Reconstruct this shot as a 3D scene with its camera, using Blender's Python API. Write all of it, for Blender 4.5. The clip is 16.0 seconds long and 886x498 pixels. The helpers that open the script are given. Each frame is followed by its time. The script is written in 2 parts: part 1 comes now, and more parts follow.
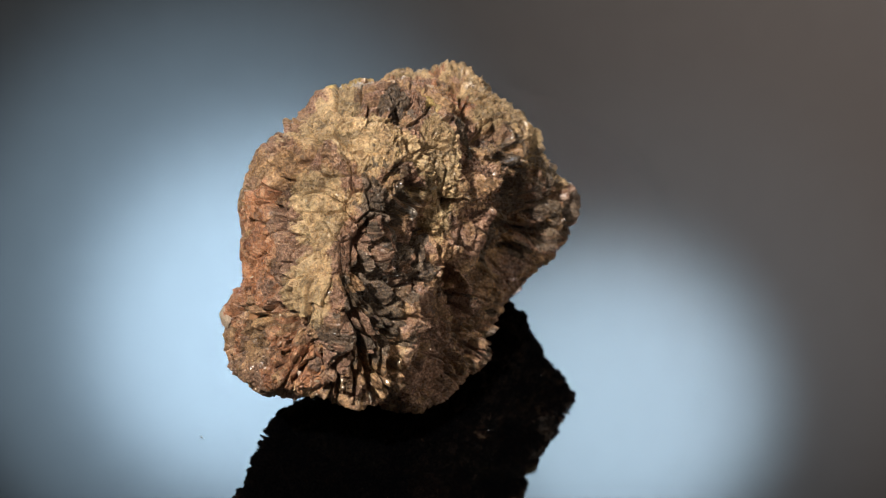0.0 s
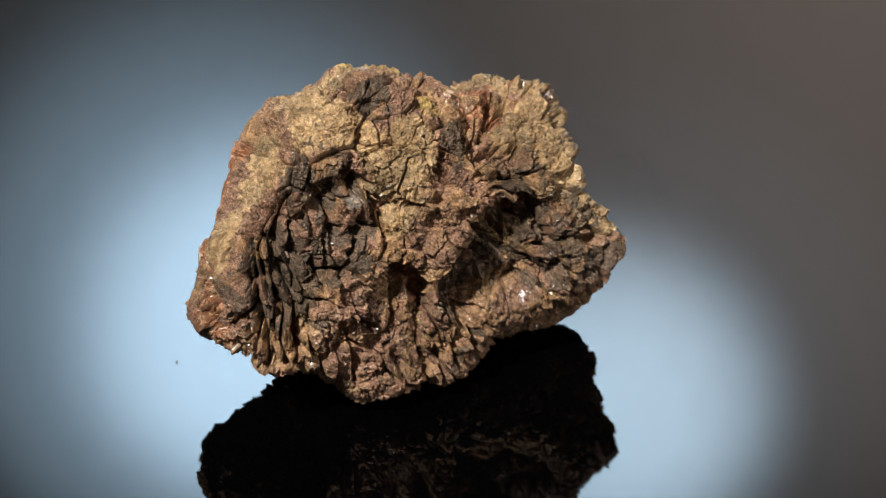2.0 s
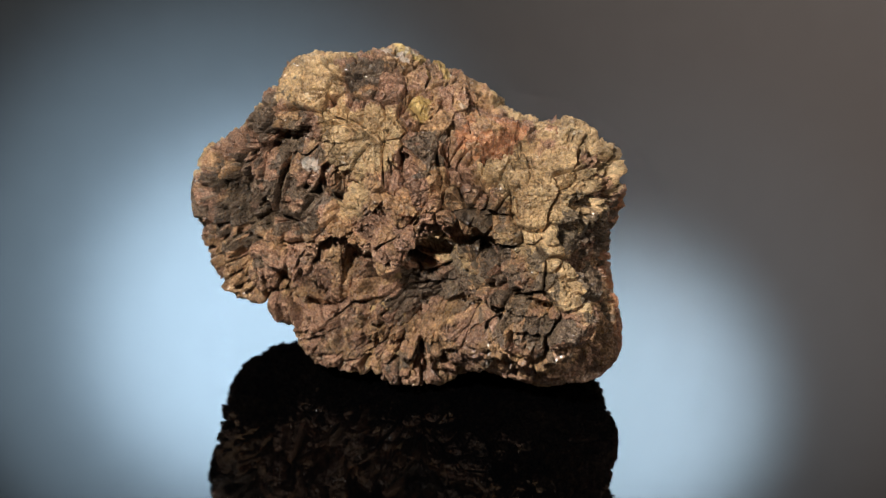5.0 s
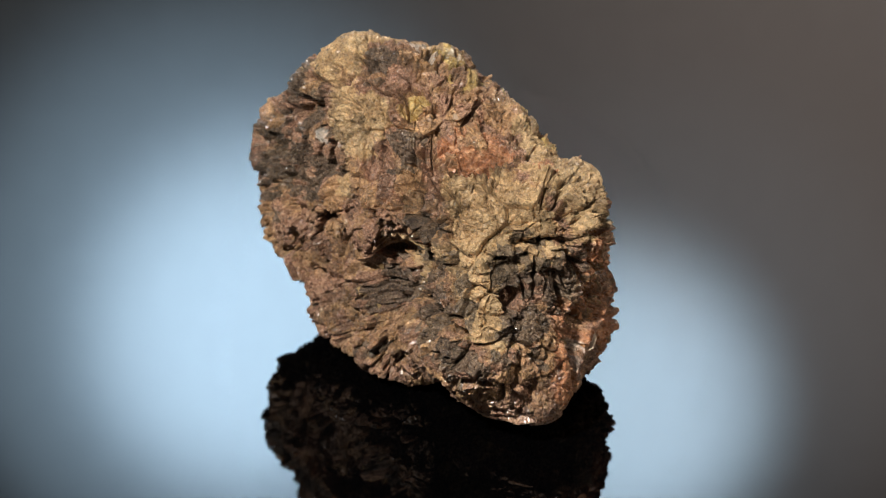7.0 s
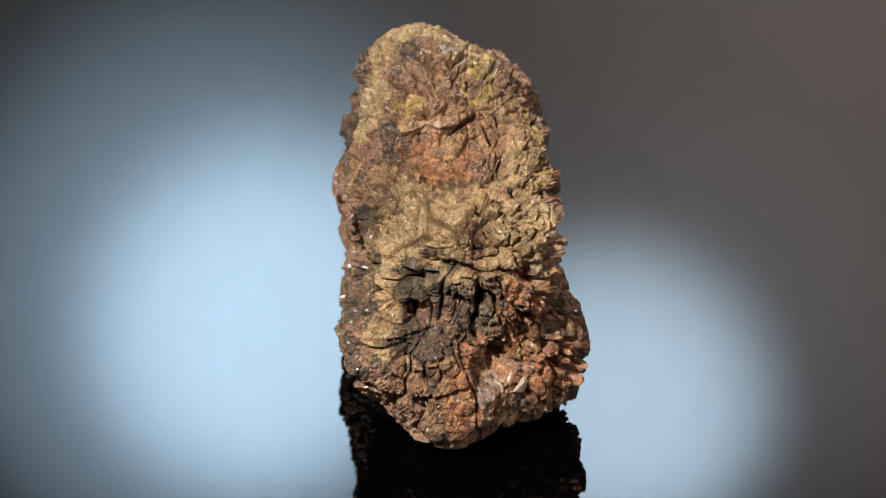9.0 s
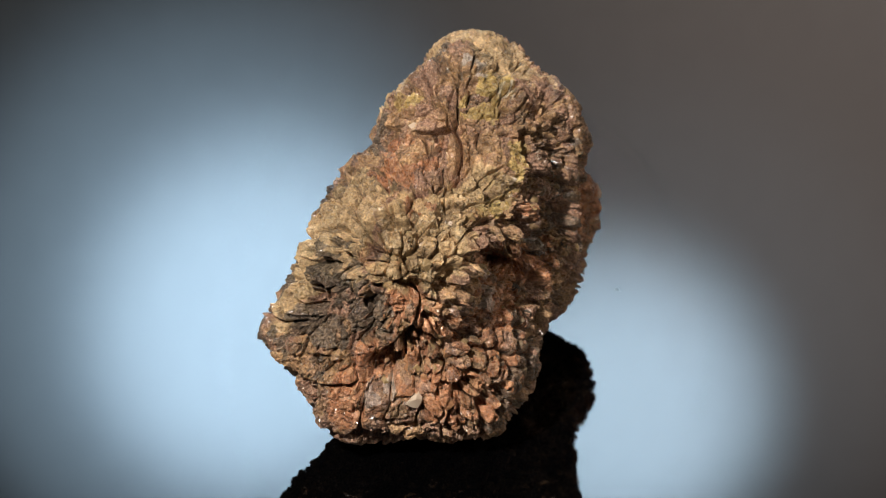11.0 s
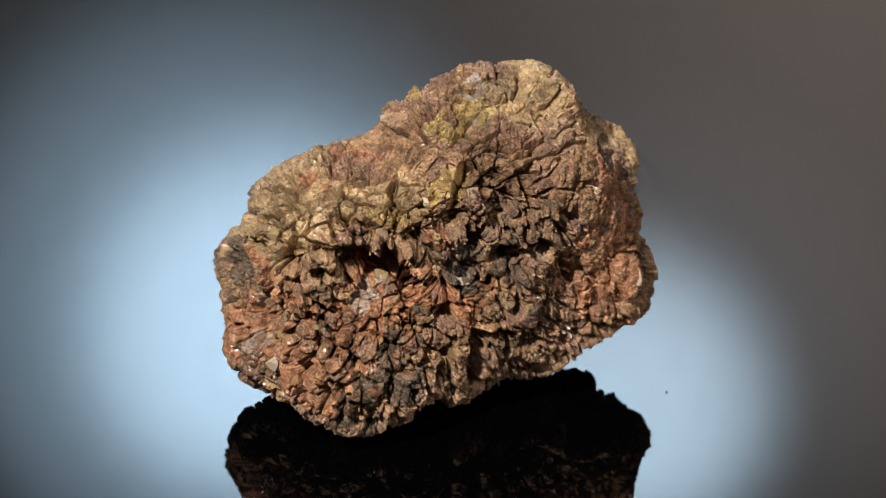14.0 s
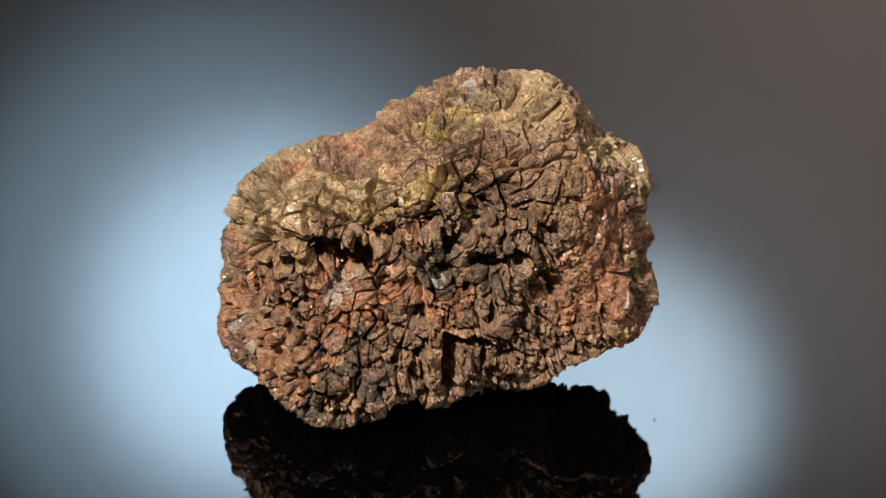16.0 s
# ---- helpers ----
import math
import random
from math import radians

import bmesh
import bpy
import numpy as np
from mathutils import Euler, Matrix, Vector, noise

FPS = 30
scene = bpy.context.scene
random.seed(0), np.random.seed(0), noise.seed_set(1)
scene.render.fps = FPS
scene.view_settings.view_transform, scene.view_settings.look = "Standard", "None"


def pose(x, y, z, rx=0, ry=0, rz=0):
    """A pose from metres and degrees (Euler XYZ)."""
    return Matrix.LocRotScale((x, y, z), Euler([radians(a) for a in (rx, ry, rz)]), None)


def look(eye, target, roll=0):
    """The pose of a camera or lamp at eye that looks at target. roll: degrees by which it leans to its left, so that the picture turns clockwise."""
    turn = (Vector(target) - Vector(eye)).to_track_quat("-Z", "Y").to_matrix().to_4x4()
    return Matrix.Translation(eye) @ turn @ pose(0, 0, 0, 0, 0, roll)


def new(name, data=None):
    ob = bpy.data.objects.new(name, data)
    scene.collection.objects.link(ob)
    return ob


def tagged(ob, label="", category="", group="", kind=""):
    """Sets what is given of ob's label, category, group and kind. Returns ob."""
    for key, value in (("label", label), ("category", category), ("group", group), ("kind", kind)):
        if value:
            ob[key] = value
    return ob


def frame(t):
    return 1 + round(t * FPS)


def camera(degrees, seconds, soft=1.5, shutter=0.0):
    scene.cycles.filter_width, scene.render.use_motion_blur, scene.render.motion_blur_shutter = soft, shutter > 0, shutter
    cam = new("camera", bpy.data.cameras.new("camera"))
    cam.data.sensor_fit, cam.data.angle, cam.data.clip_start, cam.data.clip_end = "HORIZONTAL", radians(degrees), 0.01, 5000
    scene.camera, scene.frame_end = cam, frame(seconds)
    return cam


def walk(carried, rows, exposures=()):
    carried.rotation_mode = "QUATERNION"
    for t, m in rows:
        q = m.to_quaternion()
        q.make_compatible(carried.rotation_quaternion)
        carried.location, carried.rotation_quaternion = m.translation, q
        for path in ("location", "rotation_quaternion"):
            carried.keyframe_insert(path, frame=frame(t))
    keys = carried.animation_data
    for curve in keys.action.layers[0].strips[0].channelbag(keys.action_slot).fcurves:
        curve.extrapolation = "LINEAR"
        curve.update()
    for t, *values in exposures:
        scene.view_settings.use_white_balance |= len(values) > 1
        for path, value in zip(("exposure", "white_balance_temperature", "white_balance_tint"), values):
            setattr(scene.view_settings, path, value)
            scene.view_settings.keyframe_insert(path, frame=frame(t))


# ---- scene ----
# A weathered mineral specimen turning on a glossy black turntable, seen by a still macro camera.
cam = camera(18.94, 16.0, soft=1.0)
cam.data.dof.use_dof, cam.data.dof.focus_distance, cam.data.dof.aperture_fstop = True, 0.550, 22.0
EYE = (0.0, -0.5, 0.3289)
YAW, PITCH = 0.0095, 0.5386
AHEAD = Vector((math.sin(YAW) * math.cos(PITCH), math.cos(YAW) * math.cos(PITCH), -math.sin(PITCH)))
STAND = look(EYE, Vector(EYE) + AHEAD, -0.27)
walk(cam, [(0, STAND), (16.0, STAND)])

# ---- light ----
scene.view_settings.exposure = 0.0
world = bpy.data.worlds.new("studio_dark")
world.use_nodes = True
world.node_tree.nodes["Background"].inputs[0].default_value = (0.5, 0.6, 0.75, 1)
world.node_tree.nodes["Background"].inputs[1].default_value = 0.012
scene.world = world


def lamp(name, kind, eye, target, power, colour, size=0.1, cone=40, blend=0.5):
    """A lamp that stays where it is."""
    data = bpy.data.lights.new(name, kind)
    data.energy, data.color = power, colour
    if kind == "AREA":
        data.shape, data.size = "DISK", size
    else:
        data.shadow_soft_size, data.spot_size, data.spot_blend = size, radians(cone), blend
    ob = new(name, data)
    ob.matrix_world = look(eye, target)
    return ob


# key lamp over the turntable, a weaker unseen fill added from the other side
lamp("key_lamp", "AREA", (-0.25, -0.42, 0.59), (0, 0, 0.04), 7.7, (1.0, 0.995, 0.96), 0.035)
lamp("side_fill", "AREA", (0.42, -0.36, 0.42), (0, 0, 0.04), 1.1, (1.0, 0.95, 0.88), 0.05)
# four blue-white beams, one warm beam and a soft wash on the paper behind, all added to shape the mirrored glow
lamp("added_beam", "SPOT", (-0.35, -0.3, 1.75), (-0.12, 1.2, 0.762), 2050, (0.56, 0.79, 1.0), 0.03, 10.6, 1.0)
lamp("added_beam", "SPOT", (-0.25, -0.3, 1.75), (-0.15, 1.2, 0.765), 900, (0.53, 0.78, 1.0), 0.03, 16.4, 1.0)
lamp("added_beam", "SPOT", (0.35, -0.3, 1.75), (0.145, 1.2, 0.835), 2100, (0.58, 0.81, 1.0), 0.03, 9.9, 1.0)
lamp("added_beam", "SPOT", (0.35, -0.3, 1.75), (0.19, 1.2, 0.8), 110, (0.60, 0.82, 1.0), 0.03, 15, 1.0)
lamp("added_warm_beam", "SPOT", (0.9, -0.2, 0.9), (0.46, 1.2, 0.58), 118, (1.0, 0.77, 0.65), 0.05, 40, 1.0)
lamp("added_wash", "SPOT", (0.0, -0.1, 1.9), (0.0, 1.2, 0.66), 40, (0.9, 0.95, 1.0), 0.1, 60, 1.0)


# ---- materials ----
def material(name, colour, rough, metal=0.0):
    m = bpy.data.materials.new(name)
    m.use_nodes = True
    p = m.node_tree.nodes["Principled BSDF"]
    p.inputs["Base Color"].default_value = (*colour, 1)
    p.inputs["Roughness"].default_value = rough
    p.inputs["Metallic"].default_value = metal
    return m, m.node_tree, p


def node(tree, kind, **values):
    n = tree.nodes.new(kind)
    for key, value in values.items():
        n.inputs[key.replace("_", " ")].default_value = value
    return n


def noise_tex(tree, coord, scale, detail=4, rough=0.6, distort=0.0):
    n = node(tree, "ShaderNodeTexNoise", Scale=scale, Detail=detail, Roughness=rough, Distortion=distort)
    tree.links.new(coord, n.inputs["Vector"])
    return n.outputs["Fac"]


def ramp(tree, fac, stops):
    n = tree.nodes.new("ShaderNodeValToRGB")
    while len(n.color_ramp.elements) < len(stops):
        n.color_ramp.elements.new(0.5)
    for el, (place, colour) in zip(n.color_ramp.elements, stops):
        el.position, el.color = place, (*colour, 1)
    tree.links.new(fac, n.inputs["Fac"])
    return n.outputs["Color"]


def mix(tree, fac, a, b):
    n = tree.nodes.new("ShaderNodeMix")
    n.data_type = "RGBA"
    for socket, value in ((n.inputs[0], fac), (n.inputs[6], a), (n.inputs[7], b)):
        if isinstance(value, bpy.types.NodeSocket):
            tree.links.new(value, socket)
        else:
            socket.default_value = value if isinstance(value, float) else (*value, 1)
    return n.outputs[2]


def calc(tree, op, a, b=0.0):
    n = tree.nodes.new("ShaderNodeMath")
    n.operation, n.use_clamp = op, op != "SUBTRACT"
    for socket, value in zip(n.inputs, (a, b)):
        if isinstance(value, bpy.types.NodeSocket):
            tree.links.new(value, socket)
        else:
            socket.default_value = value
    return n.outputs[0]


def attribute(tree, name):
    n = tree.nodes.new("ShaderNodeAttribute")
    n.attribute_name = name
    return n.outputs["Fac"]


def bump(tree, p, height, strength, distance):
    n = node(tree, "ShaderNodeBump", Strength=strength, Distance=distance)
    tree.links.new(height, n.inputs["Height"])
    tree.links.new(n.outputs["Normal"], p.inputs["Normal"])


def rock_material():
    m, tree, p = material("weathered_mineral", (0.3, 0.2, 0.12), 0.6)
    coord = tree.nodes.new("ShaderNodeTexCoord").outputs["Object"]
    broad = noise_tex(tree, coord, 95, 5, 0.62, 0.4)
    mid = noise_tex(tree, coord, 420, 6, 0.72, 0.5)
    fine = noise_tex(tree, coord, 1900, 4, 0.75)
    flake = tree.nodes.new("ShaderNodeTexVoronoi")
    flake.inputs["Scale"].default_value, flake.inputs["Detail"].default_value = 1250, 1.0
    bend = tree.nodes.new("ShaderNodeVectorMath")
    bend.operation = "MULTIPLY_ADD"
    jitter = tree.nodes.new("ShaderNodeTexNoise")
    jitter.inputs["Scale"].default_value = 500
    bend.inputs[1].default_value = (0.002, 0.002, 0.002)
    tree.links.new(coord, jitter.inputs["Vector"])
    tree.links.new(jitter.outputs["Color"], bend.inputs[0])
    tree.links.new(coord, bend.inputs[2])
    tree.links.new(bend.outputs[0], flake.inputs["Vector"])
    fleck = tree.nodes.new("ShaderNodeSeparateColor")
    tree.links.new(flake.outputs["Color"], fleck.inputs[0])
    # stain: large blotches broken by the grain
    stain = calc(tree, "ADD", calc(tree, "MULTIPLY", broad, 0.3), calc(tree, "ADD", calc(tree, "MULTIPLY", mid, 0.4), calc(tree, "MULTIPLY", fine, 0.3)))

    def mottled(name, strength, sharp=3.0):
        """A patch broken up by the grain."""
        n = tree.nodes.new("ShaderNodeMath")
        n.operation, n.use_clamp = "MULTIPLY_ADD", True
        wide = tree.nodes.new("ShaderNodeMath")
        wide.operation = "MULTIPLY_ADD"
        tree.links.new(attribute(tree, name), n.inputs[0])
        tree.links.new(wide.outputs[0], n.inputs[2])
        tree.links.new(mid, wide.inputs[0])
        n.inputs[1].default_value = sharp
        wide.inputs[1].default_value, wide.inputs[2].default_value = 3.0, -1.5 - 0.42 * sharp + 0.5
        return calc(tree, "MULTIPLY", n.outputs[0], strength)

    crust = ramp(tree, stain, [(0.36, (0.05, 0.027, 0.013)), (0.44, (0.19, 0.102, 0.05)), (0.53, (0.42, 0.243, 0.118)), (0.64, (0.70, 0.51, 0.26))])
    body = ramp(tree, fine, [(0.3, (0.04, 0.018, 0.012)), (0.5, (0.20, 0.10, 0.068)), (0.7, (0.46, 0.28, 0.19))])
    rubbed = calc(tree, "MULTIPLY", calc(tree, "ADD", calc(tree, "SUBTRACT", broad, 0.57), calc(tree, "MULTIPLY", attribute(tree, "bare"), 0.28)), 7.0)
    colour = mix(tree, calc(tree, "MULTIPLY", rubbed, 0.8), crust, body)
    tan = ramp(tree, stain, [(0.37, (0.10, 0.054, 0.026)), (0.48, (0.37, 0.238, 0.118)), (0.64, (0.64, 0.455, 0.245))])
    colour = mix(tree, mottled("tan", 0.85), colour, tan)
    gold = ramp(tree, mid, [(0.3, (0.20, 0.115, 0.035)), (0.7, (0.56, 0.40, 0.14))])
    colour = mix(tree, mottled("gold", 0.75), colour, gold)
    amber = ramp(tree, mid, [(0.32, (0.085, 0.03, 0.015)), (0.5, (0.36, 0.155, 0.075)), (0.7, (0.62, 0.36, 0.2))])
    colour = mix(tree, mottled("amber", 0.95), colour, amber)
    # dark slate pigment, which also carries shade painted into the undercut recess
    slate_shade = ramp(tree, fine, [(0.3, (0.022, 0.015, 0.011)), (0.52, (0.095, 0.066, 0.044)), (0.74, (0.30, 0.215, 0.135))])
    colour = mix(tree, mottled("slate_shade", 0.85), colour, slate_shade)
    colour = mix(tree, mottled("chalk", 0.4), colour, (0.62, 0.57, 0.50))
    # broken facets and flakes differ in tone
    tone = node(tree, "ShaderNodeHueSaturation")
    lift = tree.nodes.new("ShaderNodeMapRange")
    lift.inputs["From Min"].default_value, lift.inputs["From Max"].default_value = 0.2, 0.8
    lift.inputs["To Min"].default_value, lift.inputs["To Max"].default_value = 0.36, 1.66
    pick = calc(tree, "ADD", calc(tree, "MULTIPLY", attribute(tree, "tone"), 0.7), calc(tree, "MULTIPLY", fleck.outputs[0], 0.3))
    tree.links.new(pick, lift.inputs["Value"])
    tree.links.new(lift.outputs[0], tone.inputs["Value"])
    tree.links.new(colour, tone.inputs["Color"])
    tree.links.new(tone.outputs[0], p.inputs["Base Color"])
    shine = calc(tree, "ADD", attribute(tree, "gold"), attribute(tree, "amber"))
    dull = ramp(tree, fleck.outputs[1], [(0.2, (0.09,) * 3), (0.6, (0.45,) * 3)])
    tree.links.new(calc(tree, "SUBTRACT", dull, calc(tree, "MULTIPLY", shine, 0.16)), p.inputs["Roughness"])
    height = calc(tree, "ADD", calc(tree, "MULTIPLY", mid, 0.3), calc(tree, "MULTIPLY", fine, 0.25))
    steps = calc(tree, "ADD", calc(tree, "MULTIPLY", flake.outputs["Distance"], 0.2), calc(tree, "MULTIPLY", fleck.outputs[2], 0.16))
    bump(tree, p, calc(tree, "ADD", height, calc(tree, "MULTIPLY", steps, 0.6)), 0.95, 0.0015)
    p.inputs["Coat Weight"].default_value = 0.4
    p.inputs["Coat Roughness"].default_value = 0.18
    return m


def crystal_material(name, low, high, rough):
    m, tree, p = material(name, high, rough)
    info = tree.nodes.new("ShaderNodeObjectInfo").outputs["Random"]
    coord = tree.nodes.new("ShaderNodeTexCoord").outputs["Object"]
    fine = noise_tex(tree, coord, 1400, 4, 0.7)
    pick = calc(tree, "ADD", calc(tree, "MULTIPLY", info, 0.55), calc(tree, "MULTIPLY", fine, 0.5))
    tree.links.new(ramp(tree, pick, [(0.2, low), (0.8, high)]), p.inputs["Base Color"])
    bump(tree, p, fine, 0.4, 0.0004)
    return m


def mirror_black_material():
    m, tree, p = material("polished_black_acrylic", (0.0006, 0.0006, 0.0007), 0.02)
    p.inputs["IOR"].default_value = 1.49
    coord = tree.nodes.new("ShaderNodeTexCoord").outputs["Object"]
    smear = noise_tex(tree, coord, 25, 5, 0.6)
    tree.links.new(ramp(tree, smear, [(0.4, (0.015,) * 3), (0.75, (0.05,) * 3)]), p.inputs["Roughness"])
    return m


def paper_material(name, colour, rough):
    m, tree, p = material(name, colour, rough)
    coord = tree.nodes.new("ShaderNodeTexCoord").outputs["Object"]
    grain = noise_tex(tree, coord, 60, 5, 0.6)
    low, high = tuple(c * 0.96 for c in colour), tuple(min(1, c * 1.03) for c in colour)
    tree.links.new(ramp(tree, grain, [(0.35, low), (0.65, high)]), p.inputs["Base Color"])
    bump(tree, p, grain, 0.05, 0.001)
    return m


ROCK_SKIN = rock_material()
GRAIN_OCHRE = crystal_material("ochre_grain", (0.12, 0.066, 0.03), (0.44, 0.29, 0.13), 0.45)
GRAIN_AMBER = crystal_material("amber_grain", (0.16, 0.05, 0.025), (0.50, 0.25, 0.12), 0.25)
GRAIN_DARK = crystal_material("dark_grain", (0.04, 0.028, 0.02), (0.24, 0.155, 0.085), 0.4)
GRAIN_PALE = crystal_material("pale_crystal", (0.34, 0.21, 0.13), (0.68, 0.52, 0.38), 0.12)
ACRYLIC = mirror_black_material()
PAPER = paper_material("grey_paper", (0.62, 0.62, 0.62), 0.95)
WALL_PAINT = paper_material("dark_wall_paint", (0.06, 0.06, 0.065), 0.9)
TABLE_WOOD = paper_material("black_table_laminate", (0.03, 0.03, 0.032), 0.5)
BASE_PLASTIC = material("black_plastic", (0.02, 0.02, 0.02), 0.4)[0]
DUST = material("pale_dust", (0.3, 0.29, 0.27), 0.9)[0]


# ---- mesh helpers ----
def mesh_object(name, bm, mat, parent=None, label=""):
    data = bpy.data.meshes.new(name)
    bm.to_mesh(data)
    bm.free()
    data.materials.append(mat)
    ob = new(name, data)
    ob.parent = parent
    return tagged(ob, label)


def box(size, centre, bevel=0.0):
    bm = bmesh.new()
    bmesh.ops.create_cube(bm, size=1)
    bmesh.ops.scale(bm, vec=size, verts=bm.verts)
    bmesh.ops.translate(bm, vec=centre, verts=bm.verts)
    if bevel:
        bmesh.ops.bevel(bm, geom=bm.edges[:], offset=bevel, segments=2, affect="EDGES")
    return bm


def disc(radius, low, high, bevel, steps=128):
    """A turned round plate with a rounded rim."""
    bm = bmesh.new()
    bmesh.ops.create_cone(bm, cap_ends=True, segments=steps, radius1=radius, radius2=radius, depth=high - low)
    bmesh.ops.translate(bm, vec=(0, 0, (low + high) / 2), verts=bm.verts)
    rims = [e for e in bm.edges if len(e.link_faces) == 2 and any(len(f.verts) > 4 for f in e.link_faces)]
    bmesh.ops.bevel(bm, geom=rims, offset=bevel, segments=3, affect="EDGES")
    return bm


# ---- the studio ----
TABLE_TOP = -0.05
tagged(mesh_object("floor", box((5, 5, 0.1), (0, 0, -0.85)), WALL_PAINT), "dark painted studio floor", "floor", kind="structure")
tagged(mesh_object("ceiling", box((5, 5, 0.1), (0, 0, 2.25)), WALL_PAINT), "dark painted studio ceiling", "ceiling", kind="structure")
for side, size, centre in (("wall_north", (5.2, 0.1, 3), (0, 2.5, 0.7)), ("wall_south", (5.2, 0.1, 3), (0, -2.5, 0.7)),
                           ("wall_east", (0.1, 4.9, 3), (2.55, 0, 0.7)), ("wall_west", (0.1, 4.9, 3), (-2.55, 0, 0.7))):
    tagged(mesh_object(side, box(size, centre), WALL_PAINT), "dark painted studio wall", "wall", kind="structure")
# paper put in for the unseen source of the glow mirrored in the plate
tagged(mesh_object("backdrop", box((3.0, 0.004, 2.6), (0, 1.202, 0.5)), PAPER), "plain grey paper lit by added beams, in place of the glow's unseen source", "backdrop", kind="structure")

table = new("table")
tagged(table, "black laminate table under the turntable", "table")
mesh_object("tabletop", box((0.9, 0.7, 0.03), (0, 0.1, TABLE_TOP - 0.015), 0.004), TABLE_WOOD, table)
for sx in (-0.41, 0.41):
    for sy in (-0.2, 0.4):
        mesh_object("leg", box((0.04, 0.04, 0.72), (sx, sy, TABLE_TOP - 0.39), 0.003), TABLE_WOOD, table)

turntable = new("turntable")
tagged(turntable, "round turntable topped with polished black acrylic", "turntable")
mesh_object("plate", disc(0.26, -0.006, 0.0, 0.001), ACRYLIC, turntable, "polished mirror-like black acrylic disc")
mesh_object("drum", disc(0.12, TABLE_TOP, -0.006, 0.003, 64), BASE_PLASTIC, turntable, "matt black plastic drum")


# ---- the rock ----
# Lobes and hollows of the rock about its heart: bearing and height in degrees, tightness, swell in millimetres.
CROWN = (
    (-106, 74, 40.9, 3.3), (80, 54, 48.1, -3.3), (39, 51, 13.7, -4.5), (-152, 48, 10.4, 2.3), (131, 46, 13.6, -2.8),
    (-112, 44, 14.9, 9.1), (-10, 31, 8.7, -4.2), (-29, 31, 58.5, -3.5), (-93, 26, 25.3, 6.4), (-64, 19, 24.3, -6.1),
    (-78, 17, 60.0, -4.5),
)
FLANK = (
    (-149, 11, 8.6, 8.9), (64, 9, 11.8, 14.1), (33, 3, 23.8, 7.1), (97, 2, 20.4, 5.5), (-80, 2, 52.0, -9.3),
    (-61, 1, 60.0, -2.6), (-105, 0, 13.2, 18.9), (160, -3, 10.9, -6.8), (-41, -5, 19.8, -7.0), (14, -8, 52.0, -6.0),
    (86, -9, 16.8, 8.0), (105, -10, 28.2, -14.4), (-4, -16, 31.4, -7.2), (34, -18, 58.5, 8.0), (-173, -19, 27.8, 16.5),
    (-167, -20, 28.8, -20.2), (119, -24, 38.8, -6.1), (24, -26, 26.3, 11.4),
)
FOOT = (
    (100, -30, 35.0, 5.5), (-98, -33, 14.4, 21.7), (51, -33, 26.9, 11.2), (-17, -34, 26.8, -7.0), (-136, -36, 11.8, 32.1),
    (-62, -39, 29.0, -18.3), (-133, -46, 33.2, -15.6), (-71, -48, 30.0, 17.6), (-114, -49, 16.9, -17.6),
    (101, -49, 19.1, 10.6), (56, -51, 19.9, 6.4), (-123, -56, 28.3, 19.5), (65, -56, 3.9, 20.1), (-24, -61, 32.1, 8.2),
    (-60, -61, 36.6, 7.6), (-91, -63, 54.6, 7.4), (-178, -67, 9.9, 11.2), (81, -70, 31.2, -14.2), (-7, -77, 34.4, 5.3),
)
ROUND = 25.81
HEART = np.array((-5.7, 1.4, 44.5))


def ways(places):
    """Unit vectors for bearings and heights in degrees."""
    a = np.radians(np.array(places, float)[:, 0])
    e = np.radians(np.array(places, float)[:, 1])
    return np.stack([np.cos(e) * np.cos(a), np.cos(e) * np.sin(a), np.sin(e)], 1)


def swell(d):
    """The rock's radius in millimetres towards the unit vectors d."""
    lobes = np.array(CROWN + FLANK + FOOT)
    r = np.full(len(d), ROUND)
    for way, tight, height in zip(ways(lobes), lobes[:, 2], lobes[:, 3]):
        r += height * np.exp(tight * (d @ way - 1))
    return r


def hashed(i, j, k, salt):
    n = (i * 374761393 + j * 668265263 + k * 1274126177 + salt * 362437) & 0xFFFFFFFF
    n = ((n ^ (n >> 13)) * 1274126177) & 0xFFFFFFFF
    n = ((n ^ (n >> 16)) * 2246822519) & 0xFFFFFFFF
    return ((n ^ (n >> 15)) & 0xFFFFFF) / float(0xFFFFFF)


def value_noise(p, salt):
    """Smooth noise from -1 to 1 at the points p."""
    i = np.floor(p).astype(np.int64)
    f = p - i
    f = f * f * f * (f * (f * 6 - 15) + 10)
    total = np.zeros(len(p))
    for dx in (0, 1):
        for dy in (0, 1):
            for dz in (0, 1):
                w = np.where(dx, f[:, 0], 1 - f[:, 0]) * np.where(dy, f[:, 1], 1 - f[:, 1]) * np.where(dz, f[:, 2], 1 - f[:, 2])
                total += w * hashed(i[:, 0] + dx, i[:, 1] + dy, i[:, 2] + dz, salt)
    return total * 2 - 1


def fractal(p, salt, octaves=4, gain=0.5):
    total, size = np.zeros(len(p)), 1.0
    for o in range(octaves):
        total += size * value_noise(p * 2.03 ** o + o * 17.3, salt + o)
        size *= gain
    return total


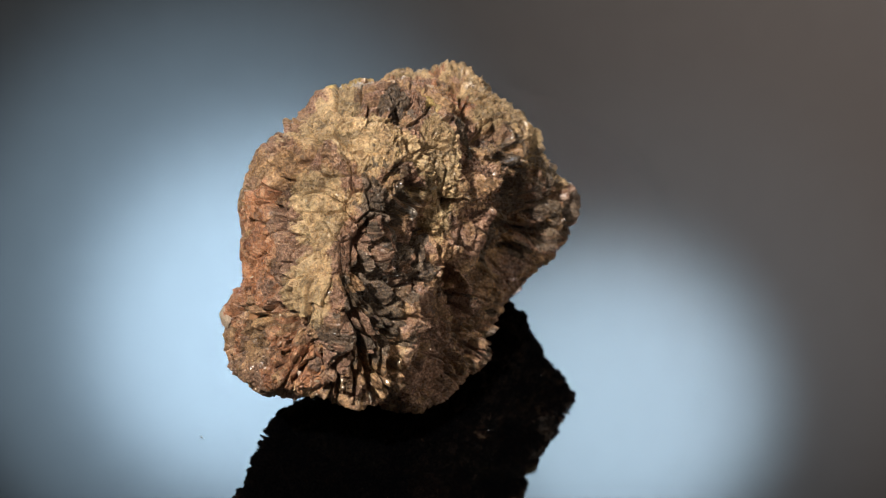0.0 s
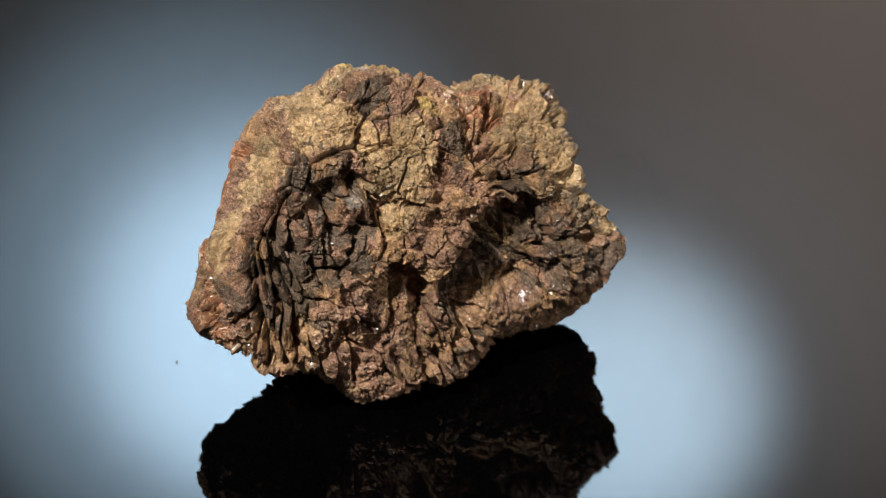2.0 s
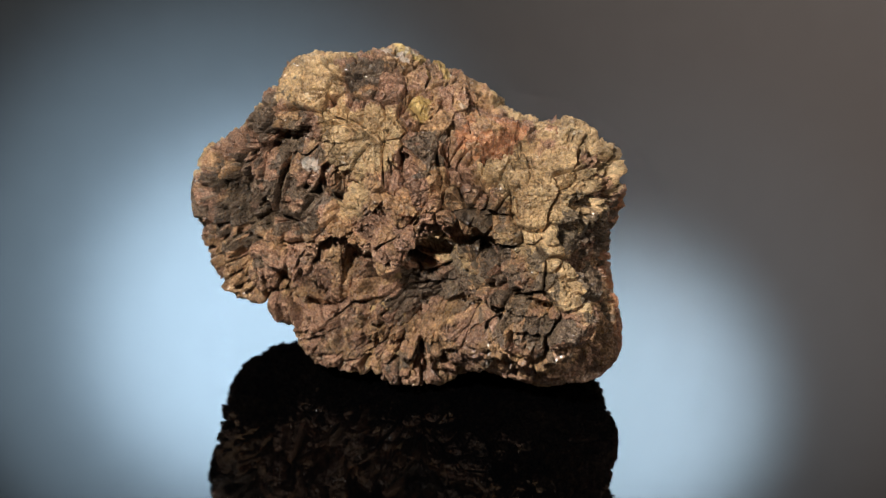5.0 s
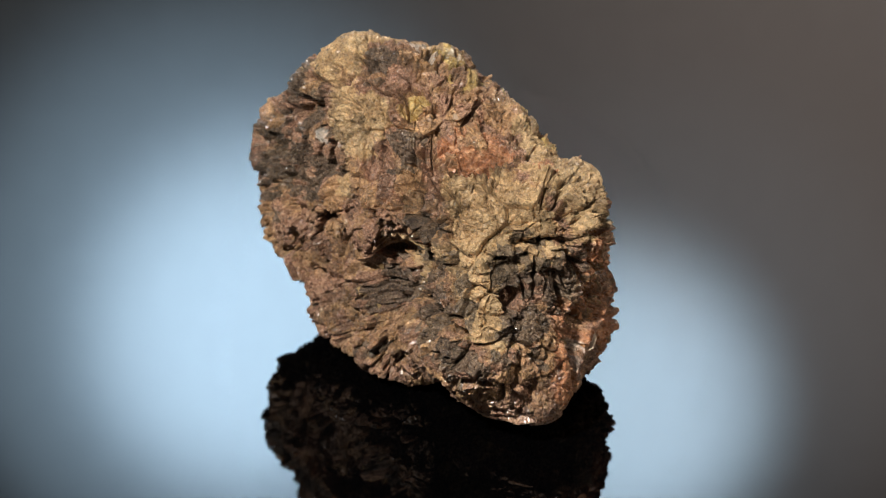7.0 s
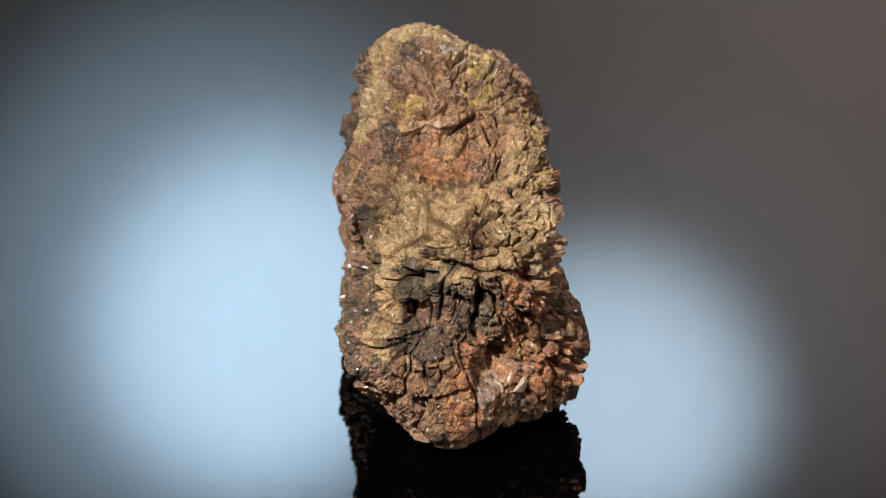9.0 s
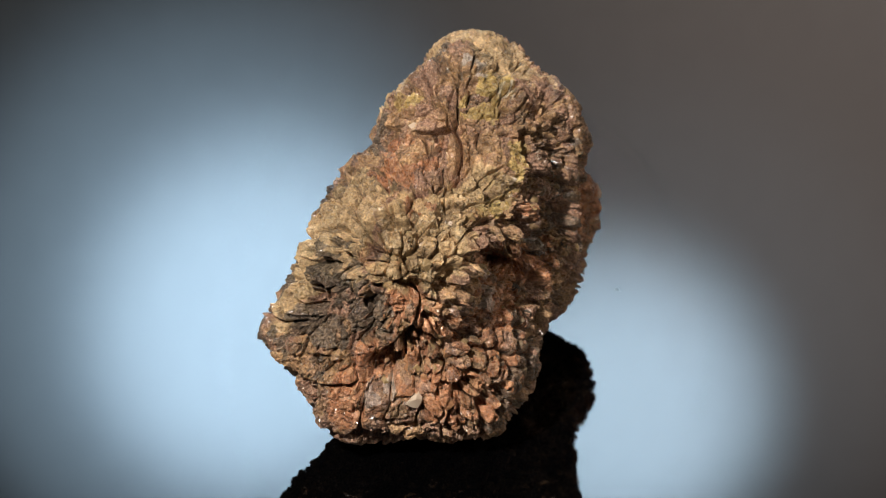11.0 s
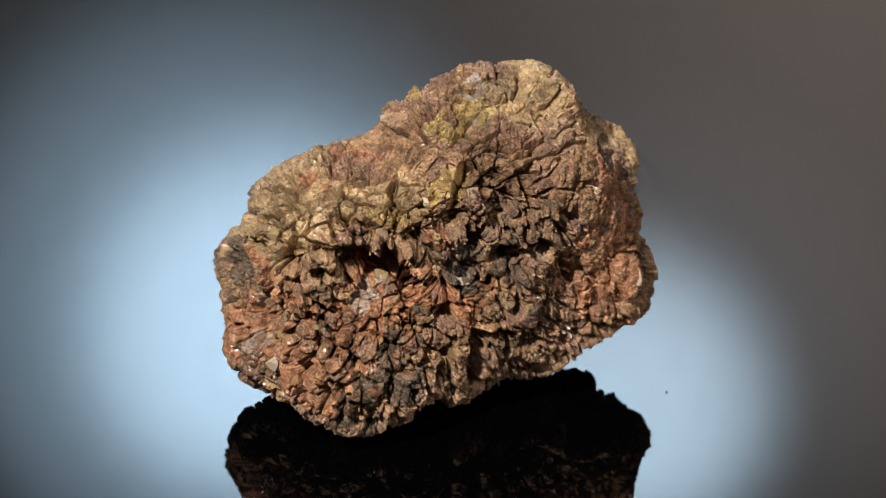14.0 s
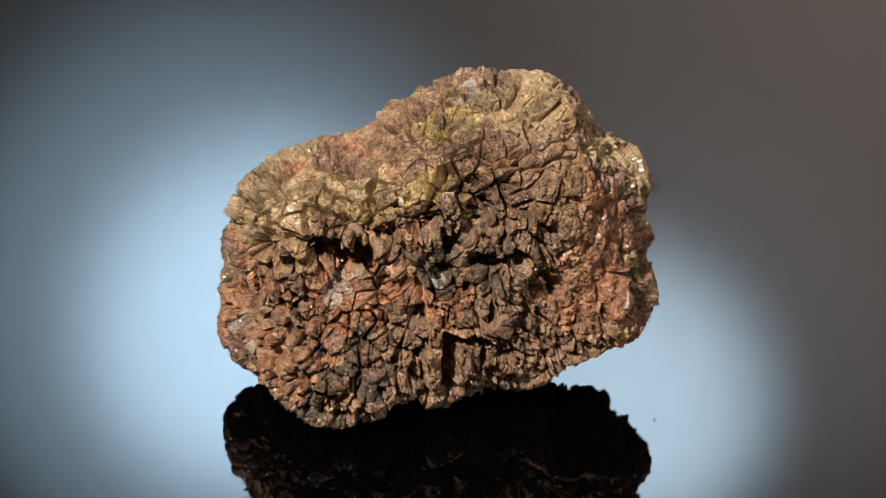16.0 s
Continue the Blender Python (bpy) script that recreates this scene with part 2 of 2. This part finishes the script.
def cells(p, salt):
    """Nearest and second distances to scattered seeds, three random numbers of the nearest seed, and the way from it."""
    i = np.floor(p - 0.5).astype(np.int64)
    near, second = np.full(len(p), 9.0), np.full(len(p), 9.0)
    key = np.zeros((len(p), 3), np.int64)
    way = np.zeros((len(p), 3))
    for dx in (0, 1):
        for dy in (0, 1):
            for dz in (0, 1):
                c = i + (dx, dy, dz)
                seed = np.stack([hashed(c[:, 0], c[:, 1], c[:, 2], salt + s) for s in range(3)], 1) * 0.8 + 0.1
                v = p - (c + seed)
                dist = np.sqrt((v * v).sum(1))
                hit = dist < near
                second = np.where(hit, near, np.minimum(second, dist))
                near = np.where(hit, dist, near)
                key[hit], way[hit] = c[hit], v[hit]
    luck = np.stack([hashed(key[:, 0], key[:, 1], key[:, 2], salt + 7 + s) for s in range(3)], 1)
    return near, second, luck, way


def chips(p, salt, tilt=1.2, crack=0.12, depth=0.5):
    """Broken facets: each cell has its own level and slant, with a crack along parts of its edge."""
    near, second, luck, way = cells(p, salt)
    slant = (way * (luck - 0.5)).sum(1) * 2 * tilt
    edge = np.clip((second - near) / crack, 0, 1)
    split = np.clip(value_noise(p * 0.8, salt + 3) * 2.5 + 0.6, 0, 1.6)
    return (luck[:, 0] - 0.5) + slant - depth * split * (1 - edge) ** 1.3, luck, second - near


def smooth(x, a, b):
    s = np.clip((x - a) / (b - a), 0, 1)
    return s * s * (3 - 2 * s)


def patches(d, p, places, salt, ragged=0.35):
    """How strongly each point belongs to ragged patches round the places (bearing, height, width in degrees)."""
    got = np.zeros(len(d))
    fray = fractal(p / 5.0, salt, 4, 0.6) * ragged
    for way, (_, _, width) in zip(ways(places), places):
        angle = np.degrees(np.arccos(np.clip(d @ way, -1, 1)))
        got = np.maximum(got, smooth(1.25 - angle / width + fray, 0.05, 0.45))
    return got


# where the slate-dark parts with the recess's painted shade, and the amber, golden, tan and chalky parts of the skin
# lie: bearing, height, width in degrees
SLATE_SHADE = ((-90, 29, 9), (-78, 65, 8), (-90, -4, 14), (18, -18, 11), (-92, 30, 8), (24, -9, 9), (-1, 43, 12), (-89, 1, 10),
         (15, 9, 11), (47, 1, 9), (52, -5, 12), (3, 45, 10), (46, -14, 10), (172, -12, 13), (110, -36, 8), (180, -3, 14),
         # (0, -32) and (-14, -42) paint the undercut recess's shade into the colour
         (117, -41, 8), (-95, -9, 10), (-86, 20, 9), (0, -32, 16), (-14, -42, 14), (7, 48, 8), (150, -10, 10))
AMBER = ((81, -22, 13), (41, 45, 13), (82, -32, 8), (56, 50, 13), (87, -31, 8), (-151, -24, 9), (86, -19, 10), (92, -30, 8),
         (-148, -13, 13), (97, -19, 12), (-141, -1, 15), (-119, -14, 7), (-113, -24, 5), (-118, -24, 5),
         (116, -24, 10), (60, -29, 8), (-140, 12, 9), (120, -12, 8), (160, -24, 6), (75, 28, 6), (134, 12, 6),
         (-20, 10, 5), (104, -28, 13), (128, -16, 11), (150, -26, 10), (76, -6, 9))
GOLD = ((178, 67, 10), (136, 74, 9), (165, 62, 9), (155, 67, 9), (-14, 66, 8), (145, 39, 9), (110, 24, 8), (127, 34, 9))
TAN = ((-57, 38, 20), (43, 21, 18), (-4, -20, 9), (-52, 48, 14), (44, 14, 18), (35, -10, 8), (48, 12, 9), (82, 11, 9),
       (-137, 57, 13), (69, 24, 9), (72, 9, 8), (112, 31, 12), (86, 25, 14), (-141, 54, 15), (-100, 45, 11), (-61, 6, 12),
       (-132, 52, 14), (-48, 50, 14), (30, 2, 8), (-116, 22, 12), (-112, 2, 8))
CHALK = ((-81, 18, 3), (66, -31, 3), (102, -16, 4), (-176, 63, 4), (-140, 76, 5), (-66, 27, 3), (150, -16, 3))
# pits: bearing and height in degrees, width and depth in millimetres
PITS_FRONT = (
    (-80, 27, 2.9, 5), (-47, -44, 4.4, 7), (-9, -34, 6.5, 8), (3, -29, 7.0, 9), (-36, 17, 2.6, 3), (15, -11, 3.6, 6), (10, -27, 5.5, 7),
    (-87, 24, 2.4, 4), (-100, -3, 3.1, 5), (-96, -2, 2.6, 4), (17, 17, 3.0, 4), (10, -18, 4.5, 7), (-26, -40, 5.0, 7), (-12, -42, 7.0, 9), (5, -37, 7.0, 9), (15, 24, 2.9, 5),
    (65, 12, 3.3, 5), (54, 30, 2.4, 4), (44, -10, 3.1, 5), (63, -6, 3.6, 4), (-64, -20, 3.0, 4), (-89, -22, 2.6, 4),
)
PITS_BACK = (
    (67, -26, 5.4, 9), (64, 13, 3.3, 6), (77, 4, 2.1, 5), (77, -13, 2.4, 5), (126, 2, 2.9, 4), (117, -20, 2.6, 4), (86, 4, 3.6, 6),
    (101, 0, 4.8, 9), (92, -1, 2.6, 4), (142, 20, 4.4, 6), (169, 20, 4.6, 7), (173, -5, 4.0, 7), (81, -7, 2.6, 5), (-174, -4, 4.0, 6),
    (153, -46, 3.4, 6), (91, 37, 2.6, 4), (85, 23, 2.1, 3), (136, -28, 2.6, 5), (158, 6, 3.0, 5), (148, -12, 2.8, 5), (165, 36, 2.4, 4),
    (-164, 8, 3.0, 5), (120, 12, 2.2, 4), (132, -6, 2.6, 5),
)
# clefts: from bearing and height to bearing and height in degrees, width and depth in millimetres
CLEFTS_FRONT = (
    (-95, 12, -95, -3, 1.6, 4.5), (-88, -4, -80, -30, 1.4, 4), (-86, 7, -81, -10, 1.4, 4), (-94, -8, -89, -27, 1.4, 4),
    (-97, -17, -95, -30, 1.3, 3.5), (-79, -15, -72, -40, 1.2, 3), (22, 22, 16, -8, 1.8, 5), (-66, -47, -53, -60, 1.4, 3.5),
    (-98, 58, -75, 46, 1.2, 2.5), (-82, 49, -85, 25, 1.4, 4), (15, 44, 5, 29, 1.8, 4.5), (25, 24, 12, 11, 1.6, 4.5),
    (18, 6, 18, -14, 1.4, 4), (-82, 1, -35, 18, 1.2, 3), (-66, -6, -75, -33, 1.2, 3),
)
CLEFTS_SIDE = (
    (-27, 41, -32, 18, 1.2, 3), (15, -23, 22, -19, 1.2, 3), (-13, -51, -9, -60, 1.4, 3.5), (-47, -50, -49, -58, 1.2, 3),
    (5, 41, -1, 24, 1.5, 4), (12, 21, 9, -13, 1.8, 4.5), (47, 6, 62, 4, 1.8, 3.5), (34, 36, 57, 31, 1.2, 3.5),
    (8, -18, 27, -16, 1.6, 4), (17, 38, 43, 38, 1.2, 3), (38, 1, 60, 5, 1.8, 3.5), (57, -6, 63, -17, 1.4, 3.5),
    (-5, 21, 19, 8, 1.4, 3.5), (-143, 80, -150, 64, 1.2, 2.5),
)
CLEFTS_BACK = (
    (42, 37, 65, 37, 1.6, 4), (104, 39, 115, 19, 1.2, 3.5), (65, 23, 62, 11, 1.3, 3.5), (124, 12, 131, -15, 1.4, 4),
    (173, 8, 172, -29, 1.4, 4), (156, 46, 143, 28, 1.8, 4.5), (94, 19, 112, 14, 1.2, 3.5), (132, 7, 141, -30, 1.3, 4),
    (72, 5, 80, 0, 1.3, 3.5), (153, -38, 153, -56, 2.0, 6), (93, 7, 103, 6, 1.6, 4.5), (125, 19, 131, -5, 1.3, 3.5),
    (148, 25, 155, 2, 1.4, 4), (-147, -17, -149, -27, 1.4, 3.5), (-168, 11, -158, -23, 1.3, 3.5),
)
GRANULAR = ((115, -34, 26), (168, -12, 32), (95, -20, 20), (165, 14, 20), (180, -37, 16), (-26, -52, 14), (130, -5, 18), (95, 12, 17), (70, 14, 10), (120, 25, 12))
FOLDED = ((-90, -4, 22), (-86, -14, 20), (-74, -36, 14), (-88, 12, 14), (-103, -6, 14), (-106, -20, 10))


def rock_surface(d, radius):
    """Places in millimetres about the turntable's centre, and the skin's patches, for the unit vectors d."""
    p = d * radius[:, None]
    step = 0.13
    side = np.cross(d, np.where(np.abs(d[:, 2:3]) < 0.9, (0.0, 0.0, 1.0), (1.0, 0.0, 0.0)))
    side /= np.linalg.norm(side, axis=1)[:, None]
    other = np.cross(d, side)

    def moved(v):
        e = d + v * step
        e /= np.linalg.norm(e, axis=1)[:, None]
        return e * swell(e)[:, None]
    normal = np.cross(moved(side) - moved(-side), moved(other) - moved(-other))
    normal /= np.linalg.norm(normal, axis=1)[:, None]
    normal *= np.sign((normal * d).sum(1))[:, None]
    normal = normal * 0.94 + d * 0.06
    normal /= np.linalg.norm(normal, axis=1)[:, None]

    granular = patches(d, p, GRANULAR, 91, 0.3)
    folded = patches(d, p, FOLDED, 92, 0.3)
    tan = patches(d, p, TAN, 93, 0.3)
    waxy = patches(d, p, AMBER, 95, 0.4)
    calm = np.maximum(tan, 0.7 * waxy) * (1 - 0.6 * granular)
    warp = np.stack([fractal(p / 7.0, 5 + 10 * k, 3) for k in range(3)], 1)
    drift = np.stack([value_noise(p / 8.0, 205 + 10 * k) for k in range(3)], 1)
    q = p + drift * 1.6
    big, luck_big, _ = chips(q / 11.0, 31, 1.5, 0.10, 2.2)
    mid, luck_mid, _ = chips((p + drift) / 5.0, 47, 1.7, 0.13, 2.2)
    small, luck_small, _ = chips((p + drift * 0.5) / 2.1, 63, 1.6, 0.16, 1.0)
    tiny, luck_tiny, _ = chips(p / 0.95, 67, 1.5, 0.2, 0.5)
    # tall thin flakes standing side by side
    sheet = np.stack([q[:, 0] * 0.29 + q[:, 1] * 0.09, q[:, 1] * 0.14 - q[:, 0] * 0.04, q[:, 2] * 0.085 + q[:, 0] * 0.03], 1)
    fold, _, _ = chips(sheet, 77, 1.1, 0.30, 1.5)
    lift = 1.5 * fractal(p / 13.0, 21, 2) + 1.25 * big * (1 - 0.4 * tan)
    # rounded nodules with deep creases between them
    near, second, luck_lump, _ = cells((p + drift * 1.4) / 4.2, 55)
    dome = 0.9 - 1.6 * near * near - 2.0 * (1 - smooth(second - near, 0.02, 0.22)) * smooth(luck_lump[:, 2], 0.0, 0.5) + (luck_lump[:, 0] - 0.5)
    lift += (0.8 + 0.9 * luck_mid[:, 1]) * dome * granular
    lift += mid * (0.8 - 0.15 * granular) * (1 - 0.5 * calm) * (1 - 0.65 * folded)
    lift += small * (0.42 + 0.14 * granular) * (1 - 0.35 * calm) * (1 - 0.4 * folded)
    lift += tiny * 0.26
    lift += 2.0 * fold * folded
    # fine cracks wander over the tan faces
    grooves = np.abs(value_noise(np.stack([q[:, 0] * 0.25, q[:, 1] * 0.25 + q[:, 2] * 0.9, q[:, 2] * 0.3 - q[:, 0] * 0.9], 1), 14))
    lift -= 0.4 * (1 - smooth(grooves, 0.0, 0.15)) * tan * smooth(warp[:, 1], -0.1, 0.5)
    crack = np.abs(value_noise(q / 6.5, 141)) + 0.35 * np.abs(value_noise(p / 2.2, 142))
    lift -= 1.6 * (1 - smooth(crack, 0.02, 0.13)) * smooth(value_noise(p / 9.0, 143), -0.3, 0.3)
    lift += 0.13 * fractal(p / 0.9, 71, 3, 0.7)
    lift = np.where(lift > 0, 2.3 * np.tanh(lift / 2.3), np.maximum(lift, -6.0))
    sunk = np.zeros(len(d))
    for way, (_, _, width, deep) in zip(ways(PITS_FRONT + PITS_BACK), PITS_FRONT + PITS_BACK):
        away = np.arccos(np.clip(d @ way, -1, 1)) * radius + 1.0 * warp[:, 0] + 0.3 * mid
        sunk = np.maximum(sunk, deep * 0.75 * (1 - smooth(away / (width * 0.85), 0.45, 1.1)))
    for a1, e1, a2, e2, width, deep in CLEFTS_FRONT + CLEFTS_SIDE + CLEFTS_BACK:
        start, end = ways([(a1, e1), (a2, e2)])
        start, end = start * swell(start[None])[0], end * swell(end[None])[0]
        along = np.clip(((p - start) @ (end - start)) / ((end - start) @ (end - start)), 0, 1)
        away = np.linalg.norm(p - start - along[:, None] * (end - start) + warp * 1.0, axis=1) + 0.2 * mid
        sunk = np.maximum(sunk, deep * (1 - smooth(away / width, 0.25, 1.2)))
    lift = np.maximum(lift - sunk, -0.5 * sunk - 6.0)
    holes, _, luck_hole, _ = cells((p + drift) / 6.0, 83)
    open_hole = luck_hole[:, 0] < 0.14 + 0.26 * granular
    lift -= open_hole * (1 - smooth(holes, 0.16, 0.30)) * (3.0 + 2.4 * granular) * (1 - 0.8 * calm)
    place = HEART + p + normal * lift[:, None]
    tone = luck_mid[:, 1] * 0.6 + luck_small[:, 1] * 0.4
    skin = {"slate_shade": patches(d, p, SLATE_SHADE, 94, 0.6) * smooth(tone, 0.2, 0.6) * 0.9,
            "amber": waxy * smooth(luck_mid[:, 2] * 0.6 + luck_small[:, 0] * 0.4, 0.15, 0.55) * 0.9,
            "gold": patches(d, p, GOLD, 96, 0.4) * smooth(luck_mid[:, 0], 0.1, 0.5) * 0.8,
            "tan": tan * (0.55 + 0.35 * luck_small[:, 1]), "chalk": patches(d, p, CHALK, 97, 0.6) * smooth(luck_small[:, 0], 0.2, 0.5) * 0.8,
            "tone": luck_big[:, 2] * 0.3 + np.where(granular > 0.5, luck_lump[:, 2], luck_mid[:, 0]) * 0.35 + luck_small[:, 2] * 0.25 + luck_tiny[:, 1] * 0.1,
            "bare": (np.where(granular > 0.5, luck_lump[:, 1], luck_mid[:, 2]) * 0.5 + luck_small[:, 2] * 0.3 + luck_big[:, 1] * 0.4) * (1 - 0.6 * tan)}
    return place, skin, normal


def settle(place, low):
    """Lets the foot, whose lowest point is low, reach down to the plate."""
    place[:, 2] -= low * (1 - smooth(place[:, 2] - low, 0.0, 16.0))
    place[:, 2] = np.maximum(place[:, 2], 0.0)
    return place


def quad_sphere(n):
    """Unit vectors and quads of a ball made of six square grids."""
    a = np.tan(np.linspace(-math.pi / 4, math.pi / 4, n + 1))
    u, v = np.meshgrid(a, a, indexing="ij")
    one = np.ones_like(u)
    sides = [np.stack(s, -1).reshape(-1, 3) for s in ((one, u, v), (-one, v, u), (v, one, u), (u, -one, v), (u, v, one), (v, u, -one))]
    dirs = np.concatenate(sides)
    dirs /= np.linalg.norm(dirs, axis=1)[:, None]
    i, j = np.meshgrid(np.arange(n), np.arange(n), indexing="ij")
    k = (i * (n + 1) + j).ravel()
    quad = np.stack([k, k + n + 1, k + n + 2, k + 1], 1)
    quads = np.concatenate([quad + s * (n + 1) ** 2 for s in range(6)])
    _, first, back = np.unique(np.round(dirs, 7), axis=0, return_index=True, return_inverse=True)
    return dirs[first], back.ravel()[quads]


def build_rock():
    d, quads = quad_sphere(365)
    place, skin, _ = rock_surface(d, swell(d))
    low = place[:, 2].min()
    place = settle(place, low)
    data = bpy.data.meshes.new("rock")
    data.vertices.add(len(d))
    data.vertices.foreach_set("co", (place / 1000).ravel())
    data.loops.add(quads.size)
    data.loops.foreach_set("vertex_index", quads.ravel().astype(np.int32))
    data.polygons.add(len(quads))
    data.polygons.foreach_set("loop_start", np.arange(0, quads.size, 4, dtype=np.int32))
    data.update(calc_edges=True)
    data.validate()
    for name, values in skin.items():
        layer = data.attributes.new(name, "FLOAT", "POINT")
        layer.data.foreach_set("value", values.astype(np.float32))
    data.polygons.foreach_set("use_smooth", np.zeros(len(quads), bool))
    data.materials.append(ROCK_SKIN)
    ob = new("rock", data)
    return tagged(ob, "rough ochre-brown mineral rock with dark pits and amber crystals", "rock"), low


rock, ROCK_LOW = build_rock()


# ---- grains and crystals set in the rock ----
def shard_mesh(name, mat, chance, flat):
    """An angular broken grain about one unit across: the hull of a few scattered corners."""
    bm = bmesh.new()
    for _ in range(13):
        v = Vector((chance.gauss(0, 1), chance.gauss(0, 1), chance.gauss(0, 1))).normalized() * chance.uniform(0.42, 0.56)
        bm.verts.new((v.x, v.y * chance.uniform(0.75, 1.0), v.z * flat))
    made = bmesh.ops.convex_hull(bm, input=bm.verts)
    bmesh.ops.delete(bm, geom=[g for g in made["geom_interior"] if isinstance(g, bmesh.types.BMVert)], context="VERTS")
    data = bpy.data.meshes.new(name)
    bm.to_mesh(data)
    bm.free()
    data.materials.append(mat)
    return data


def set_grains(name, mat, flat, regions, count, small, large, sink, seed, label=""):
    """Grains of one kind strewn over regions of the rock (bearing, height, width), half sunk in it."""
    chance = random.Random(seed)
    shapes = [shard_mesh(name, mat, chance, flat) for _ in range(7)]
    dirs = []
    for _ in range(count):
        bearing, height, width = chance.choice(regions)
        way = Vector(ways([(bearing, height)])[0])
        off = Vector((chance.gauss(0, 1), chance.gauss(0, 1), chance.gauss(0, 1))) * radians(width) * 0.6
        dirs.append((way + off).normalized())
    d = np.array(dirs)
    place, _, normal = rock_surface(d, swell(d))
    place = settle(place, ROCK_LOW)
    for spot, out in zip(place, normal):
        size = chance.uniform(small, large)
        ob = new(name, chance.choice(shapes))
        ob.parent = rock
        turn = Vector(out).to_track_quat("Z", "Y") @ Euler((chance.gauss(0, 0.35), chance.gauss(0, 0.35), chance.uniform(0, 6.28))).to_quaternion()
        spot = spot - out * size * sink
        spot[2] = max(spot[2], size * 0.55)
        ob.matrix_basis = Matrix.LocRotScale(Vector(spot / 1000), turn, Vector((size, size, size * chance.uniform(0.8, 1.3))) / 1000)
        tagged(ob, label)


set_grains("grain", GRAIN_OCHRE, 0.8, GRANULAR, 150, 1.4, 3.2, 0.3, 3)
set_grains("grain", GRAIN_DARK, 0.85, ((172, 5, 16), (112, -37, 12), (165, -10, 16), (8, -22, 10)), 80, 1.2, 2.8, 0.25, 4, "dark brown grain")
set_grains("crystal", GRAIN_AMBER, 0.6, AMBER + ((86, -22, 12), (80, -26, 10)), 60, 1.6, 3.6, 0.34, 5, "waxy amber crystal")
set_grains("crystal", GRAIN_AMBER, 0.6, ((85, -20, 9), (80, -27, 8), (-146, -20, 8), (95, -16, 9), (-112, -16, 7)), 50, 2.0, 4.4, 0.34, 9, "waxy amber crystal")
FACETS = ((74, -32, 5.6), (110, 13, 4.4), (47, 65, 3.2), (128, 32, 3.2), (155, 33, 3.0), (-143, -20, 5.0), (88, -30, 4.0))
for k, (bearing, rise, across) in enumerate(FACETS):
    set_grains("facet", GRAIN_PALE, 0.35, ((bearing, rise, 0.3),), 1, across, across + 0.4, 0.1, 60 + k, "glassy pale crystal facet")
set_grains("facet", GRAIN_PALE, 0.35, GRANULAR + AMBER + ((150, 60, 14), (60, 40, 14)), 34, 0.7, 1.7, 0.1, 10, "glassy pale crystal facet")


# ---- dust on the plate ----
def build_dust():
    chance = random.Random(8)
    bm = bmesh.new()
    for x, y, size in [(-0.0479, -0.0279, 0.0004), (-0.0474, -0.0284, 0.00022), (-0.0483, -0.0272, 0.00016)]:
        m = Matrix.Translation((x, y, size * 0.2)) @ Euler((0, 0, chance.uniform(0, 6))).to_matrix().to_4x4() @ Matrix.Diagonal((size, size * 0.5, size * 0.35, 1))
        bmesh.ops.create_icosphere(bm, subdivisions=1, radius=1, matrix=m)
    return tagged(mesh_object("dust", bm, DUST), "tiny pale dust specks on the black plate", "dust", kind="stuff")


dust = build_dust()


# ---- turning ----
def motions():
    turn = [(t, -16.02 * t) for t in np.arange(0, 13.6, 0.5)]
    turn += [(14.0, -223.4), (14.5, -228.6), (15.0, -231.6), (15.5, -233.2), (16.0, -234.9)]
    rows = [(float(t), pose(0, 0, 0, 0, 0, float(a))) for t, a in turn]
    walk(rock, rows)
    walk(turntable, rows)
    walk(dust, rows)


motions()
